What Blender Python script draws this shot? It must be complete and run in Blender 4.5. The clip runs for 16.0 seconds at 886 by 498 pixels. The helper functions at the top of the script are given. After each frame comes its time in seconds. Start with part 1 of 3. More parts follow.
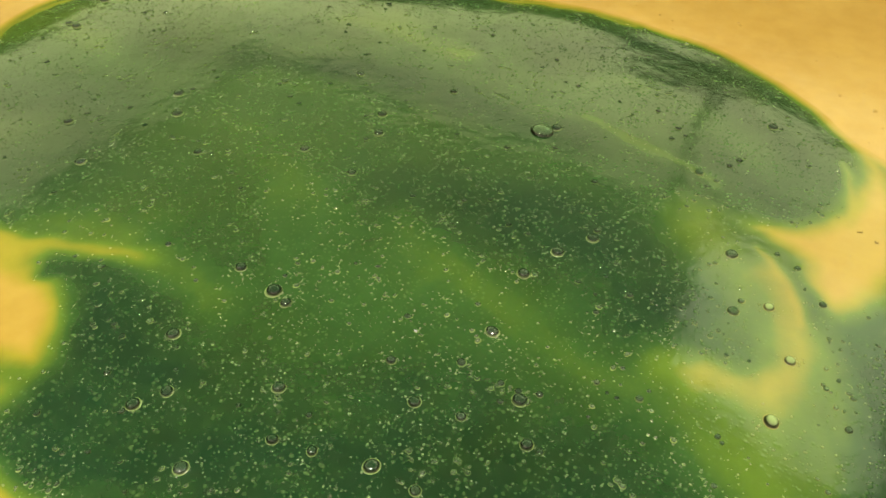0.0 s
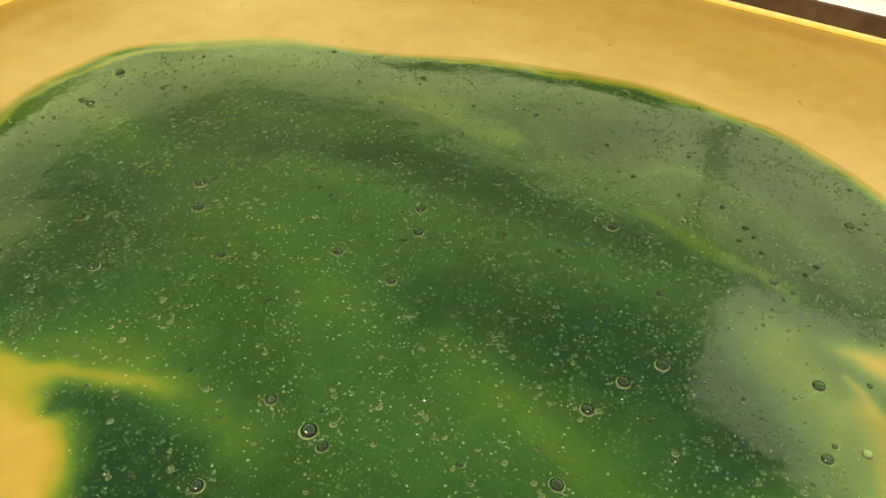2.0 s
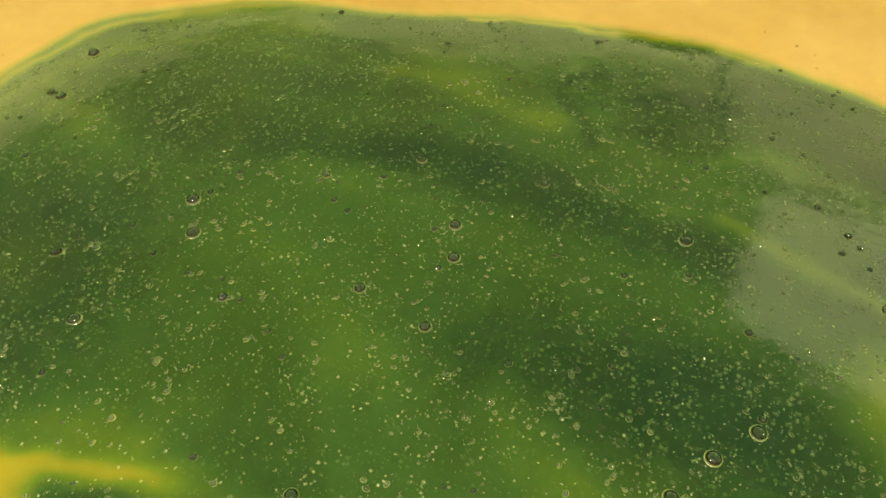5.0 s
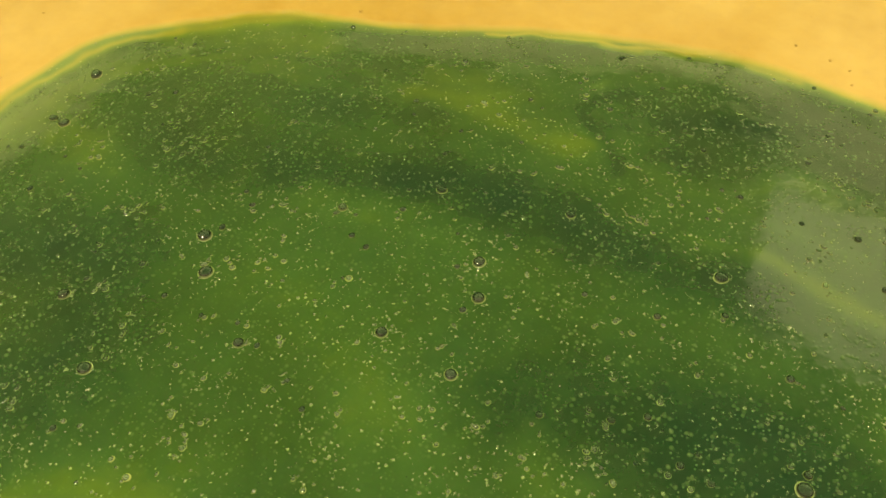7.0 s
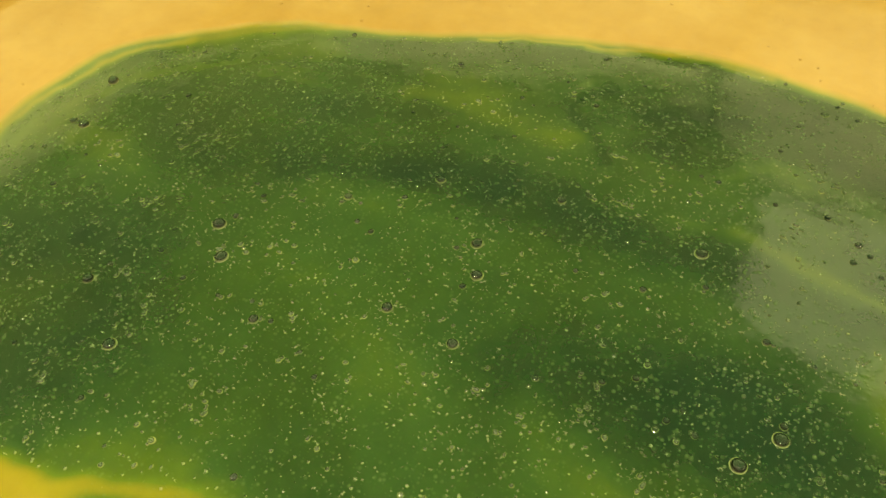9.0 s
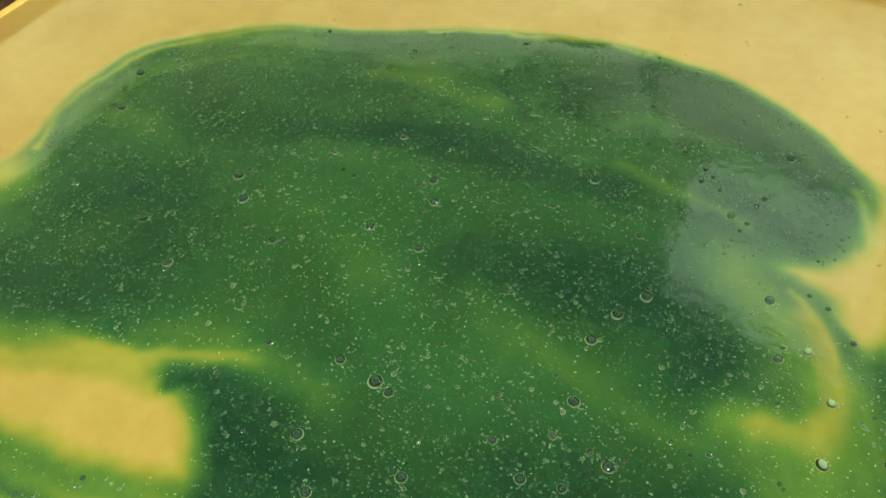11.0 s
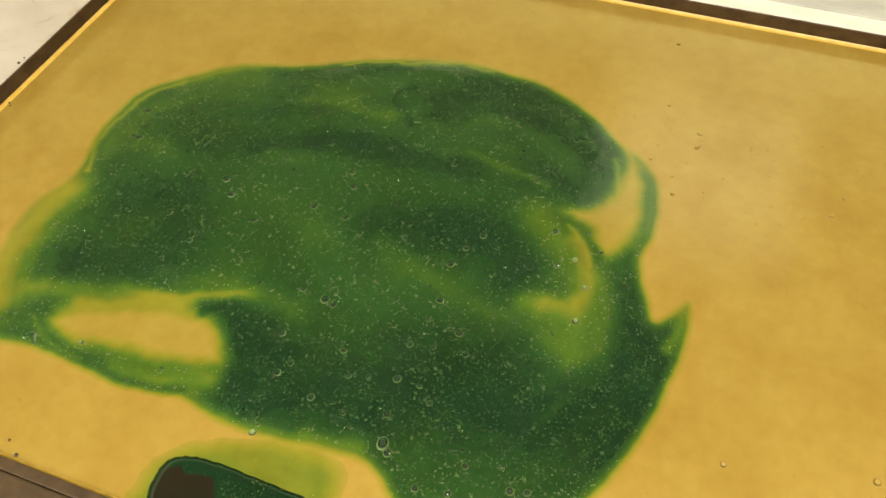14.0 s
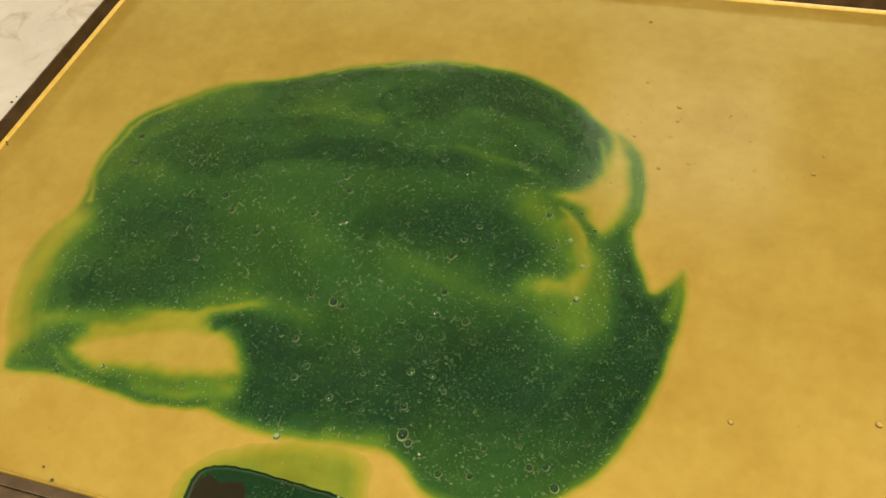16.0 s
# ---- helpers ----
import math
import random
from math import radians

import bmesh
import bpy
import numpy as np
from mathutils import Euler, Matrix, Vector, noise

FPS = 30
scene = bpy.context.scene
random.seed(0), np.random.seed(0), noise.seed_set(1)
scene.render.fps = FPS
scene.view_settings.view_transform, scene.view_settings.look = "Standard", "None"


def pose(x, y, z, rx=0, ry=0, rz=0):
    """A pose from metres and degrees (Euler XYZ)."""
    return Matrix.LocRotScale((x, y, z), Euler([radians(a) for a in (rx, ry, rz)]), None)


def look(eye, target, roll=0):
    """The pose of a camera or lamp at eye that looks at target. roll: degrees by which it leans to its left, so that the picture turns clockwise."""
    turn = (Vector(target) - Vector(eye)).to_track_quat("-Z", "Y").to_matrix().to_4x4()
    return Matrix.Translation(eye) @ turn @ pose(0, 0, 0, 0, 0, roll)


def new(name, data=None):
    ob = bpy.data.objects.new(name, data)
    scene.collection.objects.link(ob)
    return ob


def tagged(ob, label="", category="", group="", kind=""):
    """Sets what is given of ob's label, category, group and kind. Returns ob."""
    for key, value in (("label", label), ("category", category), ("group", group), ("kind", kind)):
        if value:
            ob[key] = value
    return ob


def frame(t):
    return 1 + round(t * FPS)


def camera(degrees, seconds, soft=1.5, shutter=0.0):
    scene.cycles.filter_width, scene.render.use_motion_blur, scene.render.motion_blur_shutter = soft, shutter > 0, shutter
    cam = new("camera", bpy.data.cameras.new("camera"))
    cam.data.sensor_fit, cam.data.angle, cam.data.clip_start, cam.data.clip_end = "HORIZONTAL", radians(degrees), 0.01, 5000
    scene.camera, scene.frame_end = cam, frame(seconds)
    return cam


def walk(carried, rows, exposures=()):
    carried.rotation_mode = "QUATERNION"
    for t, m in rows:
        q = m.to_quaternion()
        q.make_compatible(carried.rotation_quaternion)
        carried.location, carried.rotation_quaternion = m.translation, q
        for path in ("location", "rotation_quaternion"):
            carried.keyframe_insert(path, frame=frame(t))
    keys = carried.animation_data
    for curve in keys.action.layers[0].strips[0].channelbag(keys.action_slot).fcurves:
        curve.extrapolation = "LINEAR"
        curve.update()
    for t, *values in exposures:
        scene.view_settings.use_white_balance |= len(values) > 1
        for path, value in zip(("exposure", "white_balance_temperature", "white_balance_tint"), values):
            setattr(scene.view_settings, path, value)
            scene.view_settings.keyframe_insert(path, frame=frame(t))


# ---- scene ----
cam = camera(59.0, 16.0)
PATH = [
    (0, (0.241, -0.215, 0.345), (-0.475, 1.004, -1.069), 0.6),
    (0.5, (0.234, -0.2, 0.345), (-0.491, 1.025, -1.06), 0.8),
    (1, (0.216, -0.185, 0.341), (-0.514, 1.041, -1.06), 0.9),
    (1.5, (0.197, -0.174, 0.346), (-0.542, 1.059, -1.045), 0.8),
    (2, (0.178, -0.162, 0.354), (-0.566, 1.078, -1.027), 0.5),
    (2.5, (0.168, -0.151, 0.353), (-0.59, 1.096, -1.015), 0.3),
    (3, (0.155, -0.145, 0.342), (-0.607, 1.104, -1.022), 0.4),
    (3.5, (0.135, -0.135, 0.331), (-0.623, 1.107, -1.041), 0.2),
    (3.7, (0.13, -0.128, 0.328), (-0.625, 1.104, -1.055), 0.0),
    (5.8, (0.095, -0.045, 0.355), (-0.568, 0.921, -1.266), -5.2),
    (6, (0.09, -0.043, 0.355), (-0.577, 0.93, -1.26), -4.9),
    (6.5, (0.082, -0.04, 0.354), (-0.591, 0.945, -1.251), -4.7),
    (7, (0.081, -0.042, 0.352), (-0.593, 0.96, -1.242), -4.6),
    (7.5, (0.081, -0.044, 0.353), (-0.599, 0.964, -1.234), -5.1),
    (8, (0.083, -0.046, 0.358), (-0.609, 0.974, -1.217), -5.4),
    (8.2, (0.085, -0.048, 0.358), (-0.607, 0.983, -1.21), -5.2),
    (10.3, (0.14, -0.159, 0.408), (-0.499, 0.934, -1.141), -3.7),
    (10.5, (0.149, -0.17, 0.435), (-0.472, 0.914, -1.126), -3.9),
    (11, (0.166, -0.205, 0.46), (-0.424, 0.899, -1.1), -3.4),
    (11.5, (0.186, -0.227, 0.497), (-0.366, 0.846, -1.098), -3.2),
    (12, (0.219, -0.266, 0.546), (-0.312, 0.769, -1.08), -4.0),
    (12.5, (0.257, -0.299, 0.631), (-0.241, 0.735, -1.007), -4.3),
    (13, (0.283, -0.337, 0.699), (-0.19, 0.687, -0.952), -3.8),
    (13.5, (0.301, -0.36, 0.75), (-0.159, 0.662, -0.907), -3.8),
    (14, (0.313, -0.365, 0.761), (-0.143, 0.661, -0.894), -5.0),
    (14.5, (0.316, -0.368, 0.773), (-0.147, 0.651, -0.884), -7.7),
    (15, (0.317, -0.371, 0.78), (-0.143, 0.654, -0.875), -9.5),
    (15.5, (0.321, -0.372, 0.781), (-0.127, 0.646, -0.881), -10.2),
    (16, (0.318, -0.382, 0.784), (-0.13, 0.636, -0.878), -10.4),
]
EXPOSURES = [
    (0.0, 0.68, 6700, 8), (3.7, 0.32, 6700, 10), (5.8, 0.70, 8900, 7), (8.2, 0.60, 8900, 5), (10.5, 0.50, 6800, 2), (11.0, 0.48, 5300, 0), (11.5, 0.74, 4500, 2), (12.0, 0.74, 5500, -4),
    (12.5, 0.50, 5700, -2), (13.0, 0.36, 6600, 2), (14.0, 0.16, 6600, 3), (16.0, 0.12, 6600, 4),
]
walk(cam, [(t, look(eye, target, roll)) for t, eye, target, roll in PATH], EXPOSURES)

# ---- world and lights ----
TABLE_H = 0.90          # the syrup's surface is z = 0, the room's floor lies below it
CEIL = 2.75
world = bpy.data.worlds.new("world")
scene.world = world
world.use_nodes = True
world.node_tree.nodes["Background"].inputs[0].default_value = (0.9, 0.85, 0.75, 1)
world.node_tree.nodes["Background"].inputs[1].default_value = 0.15


def ceiling_lamp_light(x, y, size_x, size_y, power):
    data = bpy.data.lights.new("panel_light", "AREA")
    data.shape, data.size, data.size_y = "RECTANGLE", size_x, size_y
    data.energy, data.color = power, (1.0, 0.90, 0.76)
    ob = new("panel_light", data)
    ob.location = (x, y, CEIL - 0.075)
    return ob


LAMPS = [(0.45, -1.15, 0.30, 0.14, 126.0), (2.45, 0.75, 0.14, 0.30, 66.0), (-0.9, -1.6, 0.30, 0.14, 122.0)]
for lamp in LAMPS:
    ceiling_lamp_light(*lamp)


# ---- materials ----
def material(name):
    mat = bpy.data.materials.new(name)
    mat.use_nodes = True
    nt = mat.node_tree
    return mat, nt, nt.nodes["Principled BSDF"]


def node(nt, kind, **values):
    n = nt.nodes.new(kind)
    for key, value in values.items():
        n.inputs[key].default_value = value
    return n


def coords(nt, scale=(1, 1, 1)):
    geo = nt.nodes.new("ShaderNodeNewGeometry")
    mp = nt.nodes.new("ShaderNodeMapping")
    mp.inputs["Scale"].default_value = scale
    nt.links.new(geo.outputs["Position"], mp.inputs["Vector"])
    return mp.outputs["Vector"]


def noise_tex(nt, scale, detail=4, rough=0.55, stretch=(1, 1, 1), distortion=0.0):
    n = node(nt, "ShaderNodeTexNoise", Scale=scale, Detail=detail, Roughness=rough, Distortion=distortion)
    nt.links.new(coords(nt, stretch), n.inputs["Vector"])
    return n.outputs["Fac"]


def ramp(nt, fac, stops):
    n = nt.nodes.new("ShaderNodeValToRGB")
    els = n.color_ramp.elements
    while len(els) < len(stops):
        els.new(0.5)
    for el, (pos, col) in zip(els, stops):
        el.position, el.color = pos, (*col, 1)
    nt.links.new(fac, n.inputs["Fac"])
    return n.outputs["Color"]


def mix(nt, fac, a, b, mode="MIX"):
    n = nt.nodes.new("ShaderNodeMix")
    n.data_type, n.blend_type = "RGBA", mode
    for sock, v in ((n.inputs[0], fac), (n.inputs[6], a), (n.inputs[7], b)):
        if isinstance(v, (int, float)):
            sock.default_value = v
        elif isinstance(v, tuple):
            sock.default_value = (*v, 1)
        else:
            nt.links.new(v, sock)
    return n.outputs[2]


def maths(nt, op, a, b=0.0, c=0.0):
    n = nt.nodes.new("ShaderNodeMath")
    n.operation = op
    for sock, v in zip(n.inputs, (a, b, c)):
        if isinstance(v, (int, float)):
            sock.default_value = v
        else:
            nt.links.new(v, sock)
    return n.outputs[0]


def bump(nt, height, strength, distance):
    n = node(nt, "ShaderNodeBump", Strength=strength, Distance=distance)
    nt.links.new(height, n.inputs["Height"])
    return n.outputs["Normal"]


YELLOW = (0.266, 0.180, 0.037)
DYES = [(0.0, YELLOW), (0.22, (0.1485, 0.1440, 0.0135)), (0.45, (0.0441, 0.0846, 0.0090)), (0.72, (0.0145, 0.0425, 0.0090)), (1.0, (0.0030, 0.0170, 0.0060))]


# film colour by dye, paled to imitate light caught inside the bubbles
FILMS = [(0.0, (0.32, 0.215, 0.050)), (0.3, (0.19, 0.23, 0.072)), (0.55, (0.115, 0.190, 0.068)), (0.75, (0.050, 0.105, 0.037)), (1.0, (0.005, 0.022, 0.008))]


def syrup_material(name):
    """Hot sugar syrup: the dye in it runs from none (yellow) to full (bottle green)."""
    mat, nt, bsdf = material(name)
    att = nt.nodes.new("ShaderNodeAttribute")
    att.attribute_name = "dye"
    wisps = noise_tex(nt, 14, 5, 0.6, (1, 1, 1), 1.2)
    fine = noise_tex(nt, 60, 4, 0.65, (1, 1, 1), 0.6)
    dye = maths(nt, "MULTIPLY_ADD", maths(nt, "SUBTRACT", wisps, 0.5), maths(nt, "MULTIPLY", att.outputs["Fac"], 0.22), att.outputs["Fac"])
    dye = maths(nt, "MULTIPLY_ADD", maths(nt, "SUBTRACT", fine, 0.5), maths(nt, "MULTIPLY", att.outputs["Fac"], 0.22), dye)
    col = ramp(nt, dye, DYES)
    blot = noise_tex(nt, 9, 4, 0.6)
    col = mix(nt, maths(nt, "MULTIPLY", ramp(nt, blot, [(0.42, (0, 0, 0)), (0.70, (1, 1, 1))]), 0.60), col, mix(nt, 1.0, col, (0.78, 0.68, 0.42), "MULTIPLY"))
    mott = noise_tex(nt, 55, 4, 0.6)
    col = mix(nt, maths(nt, "MULTIPLY", ramp(nt, mott, [(0.40, (0, 0, 0)), (0.72, (1, 1, 1))]), 0.36), col, mix(nt, 1.0, col, (0.80, 0.74, 0.52), "MULTIPLY"))
    # tiny bubbles under the skin: pale dots with a slight rise
    domes, dots = 0.0, 0.0
    for scale, share in ((300, 0.55), (560, 0.60)):
        cells = node(nt, "ShaderNodeTexVoronoi", Scale=scale)
        nt.links.new(coords(nt), cells.inputs["Vector"])
        pick = ramp(nt, cells.outputs["Color"], [(share, (0, 0, 0)), (share + 0.12, (1, 1, 1))])
        dome = maths(nt, "MULTIPLY", ramp(nt, cells.outputs["Distance"], [(0.0, (1, 1, 1)), (0.42, (0, 0, 0))]), pick)
        domes = maths(nt, "ADD", dome, domes)
    domes = maths(nt, "MULTIPLY", domes, maths(nt, "MULTIPLY", att.outputs["Fac"], ramp(nt, noise_tex(nt, 35, 3, 0.6), [(0.38, (0.1, 0.1, 0.1)), (0.62, (1, 1, 1))])))
    col = mix(nt, maths(nt, "MULTIPLY", domes, 0.42), col, (0.0900, 0.1620, 0.0540))
    nt.links.new(col, bsdf.inputs["Base Color"])
    # the steel bed shines through where there is little dye; a wet skin lies over all
    bare = ramp(nt, att.outputs["Fac"], [(0.0, (1, 1, 1)), (0.5, (0, 0, 0))])
    nt.links.new(maths(nt, "MULTIPLY", bare, 0.30), bsdf.inputs["Metallic"])
    bsdf.inputs["Roughness"].default_value = 0.42
    bsdf.inputs["Specular IOR Level"].default_value = 0.0
    bsdf.inputs["Coat Weight"].default_value = 1.0
    nt.links.new(maths(nt, "MULTIPLY_ADD", bare, 0.07, maths(nt, "MULTIPLY_ADD", noise_tex(nt, 18, 3), 0.10, 0.045)), bsdf.inputs["Coat Roughness"])
    nt.links.new(maths(nt, "MULTIPLY_ADD", att.outputs["Fac"], -0.10, 1.53), bsdf.inputs["Coat IOR"])
    swell = maths(nt, "MULTIPLY", noise_tex(nt, 26, 3, 0.5), 0.7)
    pim = noise_tex(nt, 110, 3, 0.55)
    h = maths(nt, "ADD", swell, maths(nt, "MULTIPLY", pim, maths(nt, "MULTIPLY_ADD", att.outputs["Fac"], 0.17, 0.03)))
    h = maths(nt, "MULTIPLY_ADD", domes, 0.30, h)
    relief = bump(nt, h, 0.26, 0.004)
    nt.links.new(relief, bsdf.inputs["Normal"])
    skin = maths(nt, "MULTIPLY_ADD", domes, 0.22, maths(nt, "MULTIPLY_ADD", pim, 0.05, maths(nt, "MULTIPLY", noise_tex(nt, 24, 3, 0.5), 0.65)))
    nt.links.new(bump(nt, skin, 0.20, 0.004), bsdf.inputs["Coat Normal"])
    return mat


def bubble_material(name, cover, rough, ior, wet=1.0):
    """A clear wet film over air. Flipped normals shade the base as a cup, and its pale tones imitate lamplight in the
    hollow.
    """
    mat, nt, bsdf = material(name)
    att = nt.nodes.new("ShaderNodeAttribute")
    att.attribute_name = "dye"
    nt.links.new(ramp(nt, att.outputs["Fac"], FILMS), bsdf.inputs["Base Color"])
    geo = nt.nodes.new("ShaderNodeNewGeometry")
    cup = nt.nodes.new("ShaderNodeVectorMath")
    cup.operation = "MULTIPLY"
    cup.inputs[1].default_value = (-0.75, -0.75, 1.0)
    nt.links.new(geo.outputs["Normal"], cup.inputs[0])
    unit = nt.nodes.new("ShaderNodeVectorMath")
    unit.operation = "NORMALIZE"
    nt.links.new(cup.outputs[0], unit.inputs[0])
    nt.links.new(unit.outputs[0], bsdf.inputs["Normal"])
    nt.links.new(geo.outputs["Normal"], bsdf.inputs["Coat Normal"])
    bsdf.inputs["Roughness"].default_value = 0.6
    bsdf.inputs["Specular IOR Level"].default_value = 0.0
    bsdf.inputs["Coat Weight"].default_value = wet
    bsdf.inputs["Coat Roughness"].default_value = rough
    bsdf.inputs["Coat IOR"].default_value = ior
    bsdf.inputs["Alpha"].default_value = cover
    return mat


def plain_material(name, a, b, rough, metal=0.0, scale=30, stretch=(1, 1, 1), bump_d=0.0005):
    mat, nt, bsdf = material(name)
    n = noise_tex(nt, scale, 6, 0.6, stretch)
    nt.links.new(ramp(nt, n, [(0.35, a), (0.70, b)]), bsdf.inputs["Base Color"])
    r = maths(nt, "MULTIPLY_ADD", noise_tex(nt, scale * 3, 3), 0.25, rough - 0.12)
    nt.links.new(r, bsdf.inputs["Roughness"])
    bsdf.inputs["Metallic"].default_value = metal
    nt.links.new(bump(nt, noise_tex(nt, scale * 8, 3, 0.5, stretch), 0.4, bump_d), bsdf.inputs["Normal"])
    return mat


def stained_white():
    mat, nt, bsdf = material("stained_white_laminate")
    base = ramp(nt, noise_tex(nt, 12, 5), [(0.3, (0.30, 0.265, 0.23)), (0.7, (0.36, 0.32, 0.285))])
    blot = ramp(nt, noise_tex(nt, 16, 6, 0.7, (1, 1, 1), 1.0), [(0.52, (0, 0, 0)), (0.72, (1, 1, 1))])
    col = mix(nt, maths(nt, "MULTIPLY", blot, 0.7), base, (0.15, 0.09, 0.045))
    speck = ramp(nt, noise_tex(nt, 130, 3, 0.7), [(0.66, (0, 0, 0)), (0.74, (1, 1, 1))])
    col = mix(nt, maths(nt, "MULTIPLY", speck, 0.55), col, (0.11, 0.07, 0.04))
    nt.links.new(col, bsdf.inputs["Base Color"])
    bsdf.inputs["Roughness"].default_value = 0.45
    return mat


def glow(name, colour, strength):
    mat, nt, bsdf = material(name)
    bsdf.inputs["Base Color"].default_value = (0.8, 0.8, 0.8, 1)
    bsdf.inputs["Emission Color"].default_value = (*colour, 1)
    bsdf.inputs["Emission Strength"].default_value = strength
    return mat


def frosted(name, colour, low, high):
    """Glowing frosted glass, unseen itself: its strength fades upward to soften the edge of its reflection in the
    syrup.
    """
    mat, nt, bsdf = material(name)
    place = nt.nodes.new("ShaderNodeSeparateXYZ")
    nt.links.new(coords(nt), place.inputs["Vector"])
    rise = nt.nodes.new("ShaderNodeMapRange")
    for k, v in enumerate((1.72, 2.68, low, high)):
        rise.inputs[k + 1].default_value = v
    nt.links.new(place.outputs["Z"], rise.inputs[0])
    bsdf.inputs["Base Color"].default_value = (0.7, 0.7, 0.7, 1)
    bsdf.inputs["Emission Color"].default_value = (*colour, 1)
    nt.links.new(maths(nt, "MULTIPLY", rise.outputs[0], maths(nt, "MULTIPLY_ADD", noise_tex(nt, 1.5, 3), 0.5, 0.75)), bsdf.inputs["Emission Strength"])
    return mat


SYRUP = syrup_material("sugar_syrup")
# brown-black colour painting a dark reflection on the gob
GOB_REFLECTION = plain_material("gob_reflection", (0.010, 0.0065, 0.003), (0.004, 0.006, 0.003), 0.14, scale=40)
BUBBLE = bubble_material("froth_film", 0.78, 0.12, 1.6)
CLEAR = bubble_material("clear_film", 0.85, 0.08, 1.65)
SKIN = plain_material("pale_skin", (0.18, 0.19, 0.15), (0.23, 0.24, 0.19), 0.4, 0.0, 200)
IRON = plain_material("browned_iron", (0.036, 0.021, 0.010), (0.075, 0.046, 0.023), 0.38, 0.35, 40)
STEEL = plain_material("worn_steel", (0.66, 0.64, 0.60), (0.82, 0.80, 0.76), 0.50, 1.0, 60, (0.15, 1, 1))
CAP = plain_material("bright_zinc", (0.56, 0.54, 0.50), (0.70, 0.68, 0.64), 0.42, 0.35, 70, (0.2, 1, 1))
SCRATCHED = plain_material("scratched_zinc", (0.36, 0.35, 0.34), (0.46, 0.45, 0.44), 0.5, 0.4, 45, (0.3, 1, 1))
WHITE = stained_white()
PLASTER = plain_material("warm_plaster", (0.50, 0.45, 0.37), (0.58, 0.52, 0.44), 0.8, 0.0, 6)
CEILING_PAINT = plain_material("ceiling_paint", (0.66, 0.63, 0.56), (0.74, 0.71, 0.64), 0.85, 0.0, 4)
DARKWOOD = plain_material("dark_wood", (0.050, 0.026, 0.012), (0.11, 0.06, 0.03), 0.5, 0.0, 9, (1, 1, 0.15))
TILE = plain_material("floor_concrete", (0.16, 0.13, 0.11), (0.26, 0.22, 0.19), 0.6, 0.0, 7)
LAMP_GLOW = glow("lamp_diffuser", (1.0, 0.88, 0.70), 6.0)
DIM_GLOW = glow("dim_diffuser", (0.96, 0.96, 0.68), 1.5)
FROSTED = frosted("frosted_glass", (0.98, 1.0, 0.46), 1.5, 0.55)
SIDE_GLOW = frosted("side_glow_glass", (0.98, 1.0, 0.46), 1.3, 0.46)
THIN = plain_material("thin_syrup", (0.36, 0.22, 0.025), (0.44, 0.29, 0.045), 0.45, 0.0, 90)
CRUMB = plain_material("burnt_sugar", (0.010, 0.008, 0.005), (0.06, 0.035, 0.015), 0.35, 0.0, 300)


# ---- mesh helpers ----
def box(bm, x0, x1, y0, y1, z0, z1, bevel=0.0):
    m = Matrix.Translation(((x0 + x1) / 2, (y0 + y1) / 2, (z0 + z1) / 2)) @ Matrix.Diagonal((x1 - x0, y1 - y0, z1 - z0, 1))
    got = bmesh.ops.create_cube(bm, size=1, matrix=m)
    if bevel:
        edges = list({e for v in got["verts"] for e in v.link_edges})
        bmesh.ops.bevel(bm, geom=edges, offset=bevel, segments=2, affect="EDGES", profile=0.5)
    return bm


def part(name, bm, mat, parent=None, label="", smooth=False):
    me = bpy.data.meshes.new(name)
    bm.to_mesh(me)
    bm.free()
    me.materials.append(mat)
    if smooth:
        for p in me.polygons:
            p.use_smooth = True
    ob = new(name, me)
    if parent:
        ob.parent = parent
    if label:
        tagged(ob, label)
    return ob


def boxed(*a, **k):
    return box(bmesh.new(), *a, **k)


# ---- the room ----
X0, X1, Y0, Y1 = -3.6, 3.4, -3.0, 3.4
FLOOR = -TABLE_H
T = 0.12
tagged(part("floor", boxed(X0 - T, X1 + T, Y0 - T, Y1 + T, FLOOR - 0.1, FLOOR), TILE), "worn brown concrete workshop floor", "floor", kind="structure")
tagged(part("ceiling", boxed(X0 - T, X1 + T, Y0 - T, Y1 + T, CEIL, CEIL + 0.1), CEILING_PAINT), "warm white painted ceiling", "ceiling", kind="structure")
tagged(part("wall_north", boxed(X0 - T, X1 + T, Y1, Y1 + T, FLOOR, CEIL), PLASTER), "pale warm plaster wall", "wall", kind="structure")
tagged(part("wall_south", boxed(X0 - T, X1 + T, Y0 - T, Y0, FLOOR, CEIL), PLASTER), "pale warm plaster wall", "wall", kind="structure")
tagged(part("wall_east", boxed(X1, X1 + T, Y0, Y1, FLOOR, CEIL), PLASTER), "pale warm plaster wall", "wall", kind="structure")
tagged(part("wall_west", boxed(X0 - T, X0, Y0, Y1, FLOOR, CEIL), PLASTER), "pale warm plaster wall", "wall", kind="structure")
tagged(part("wall_panelling", boxed(X0, X1, Y1 - 0.04, Y1 - 0.004, FLOOR, 1.66), DARKWOOD), "dark stained wooden panelling along the wall", "panelling", kind="structure")
tagged(part("wall_panelling", boxed(X0 + 0.004, X0 + 0.05, Y0 + 0.1, 3.2, FLOOR, 1.66), DARKWOOD), "dark stained wooden panelling along the wall", "panelling", kind="structure")
WIN = (-3.595, 3.30, 1.72, 2.68)
window = tagged(new("window_1"), "wide frosted clerestory window with a dark wooden frame", "window", kind="structure")
window.location = (0, Y1, 0)
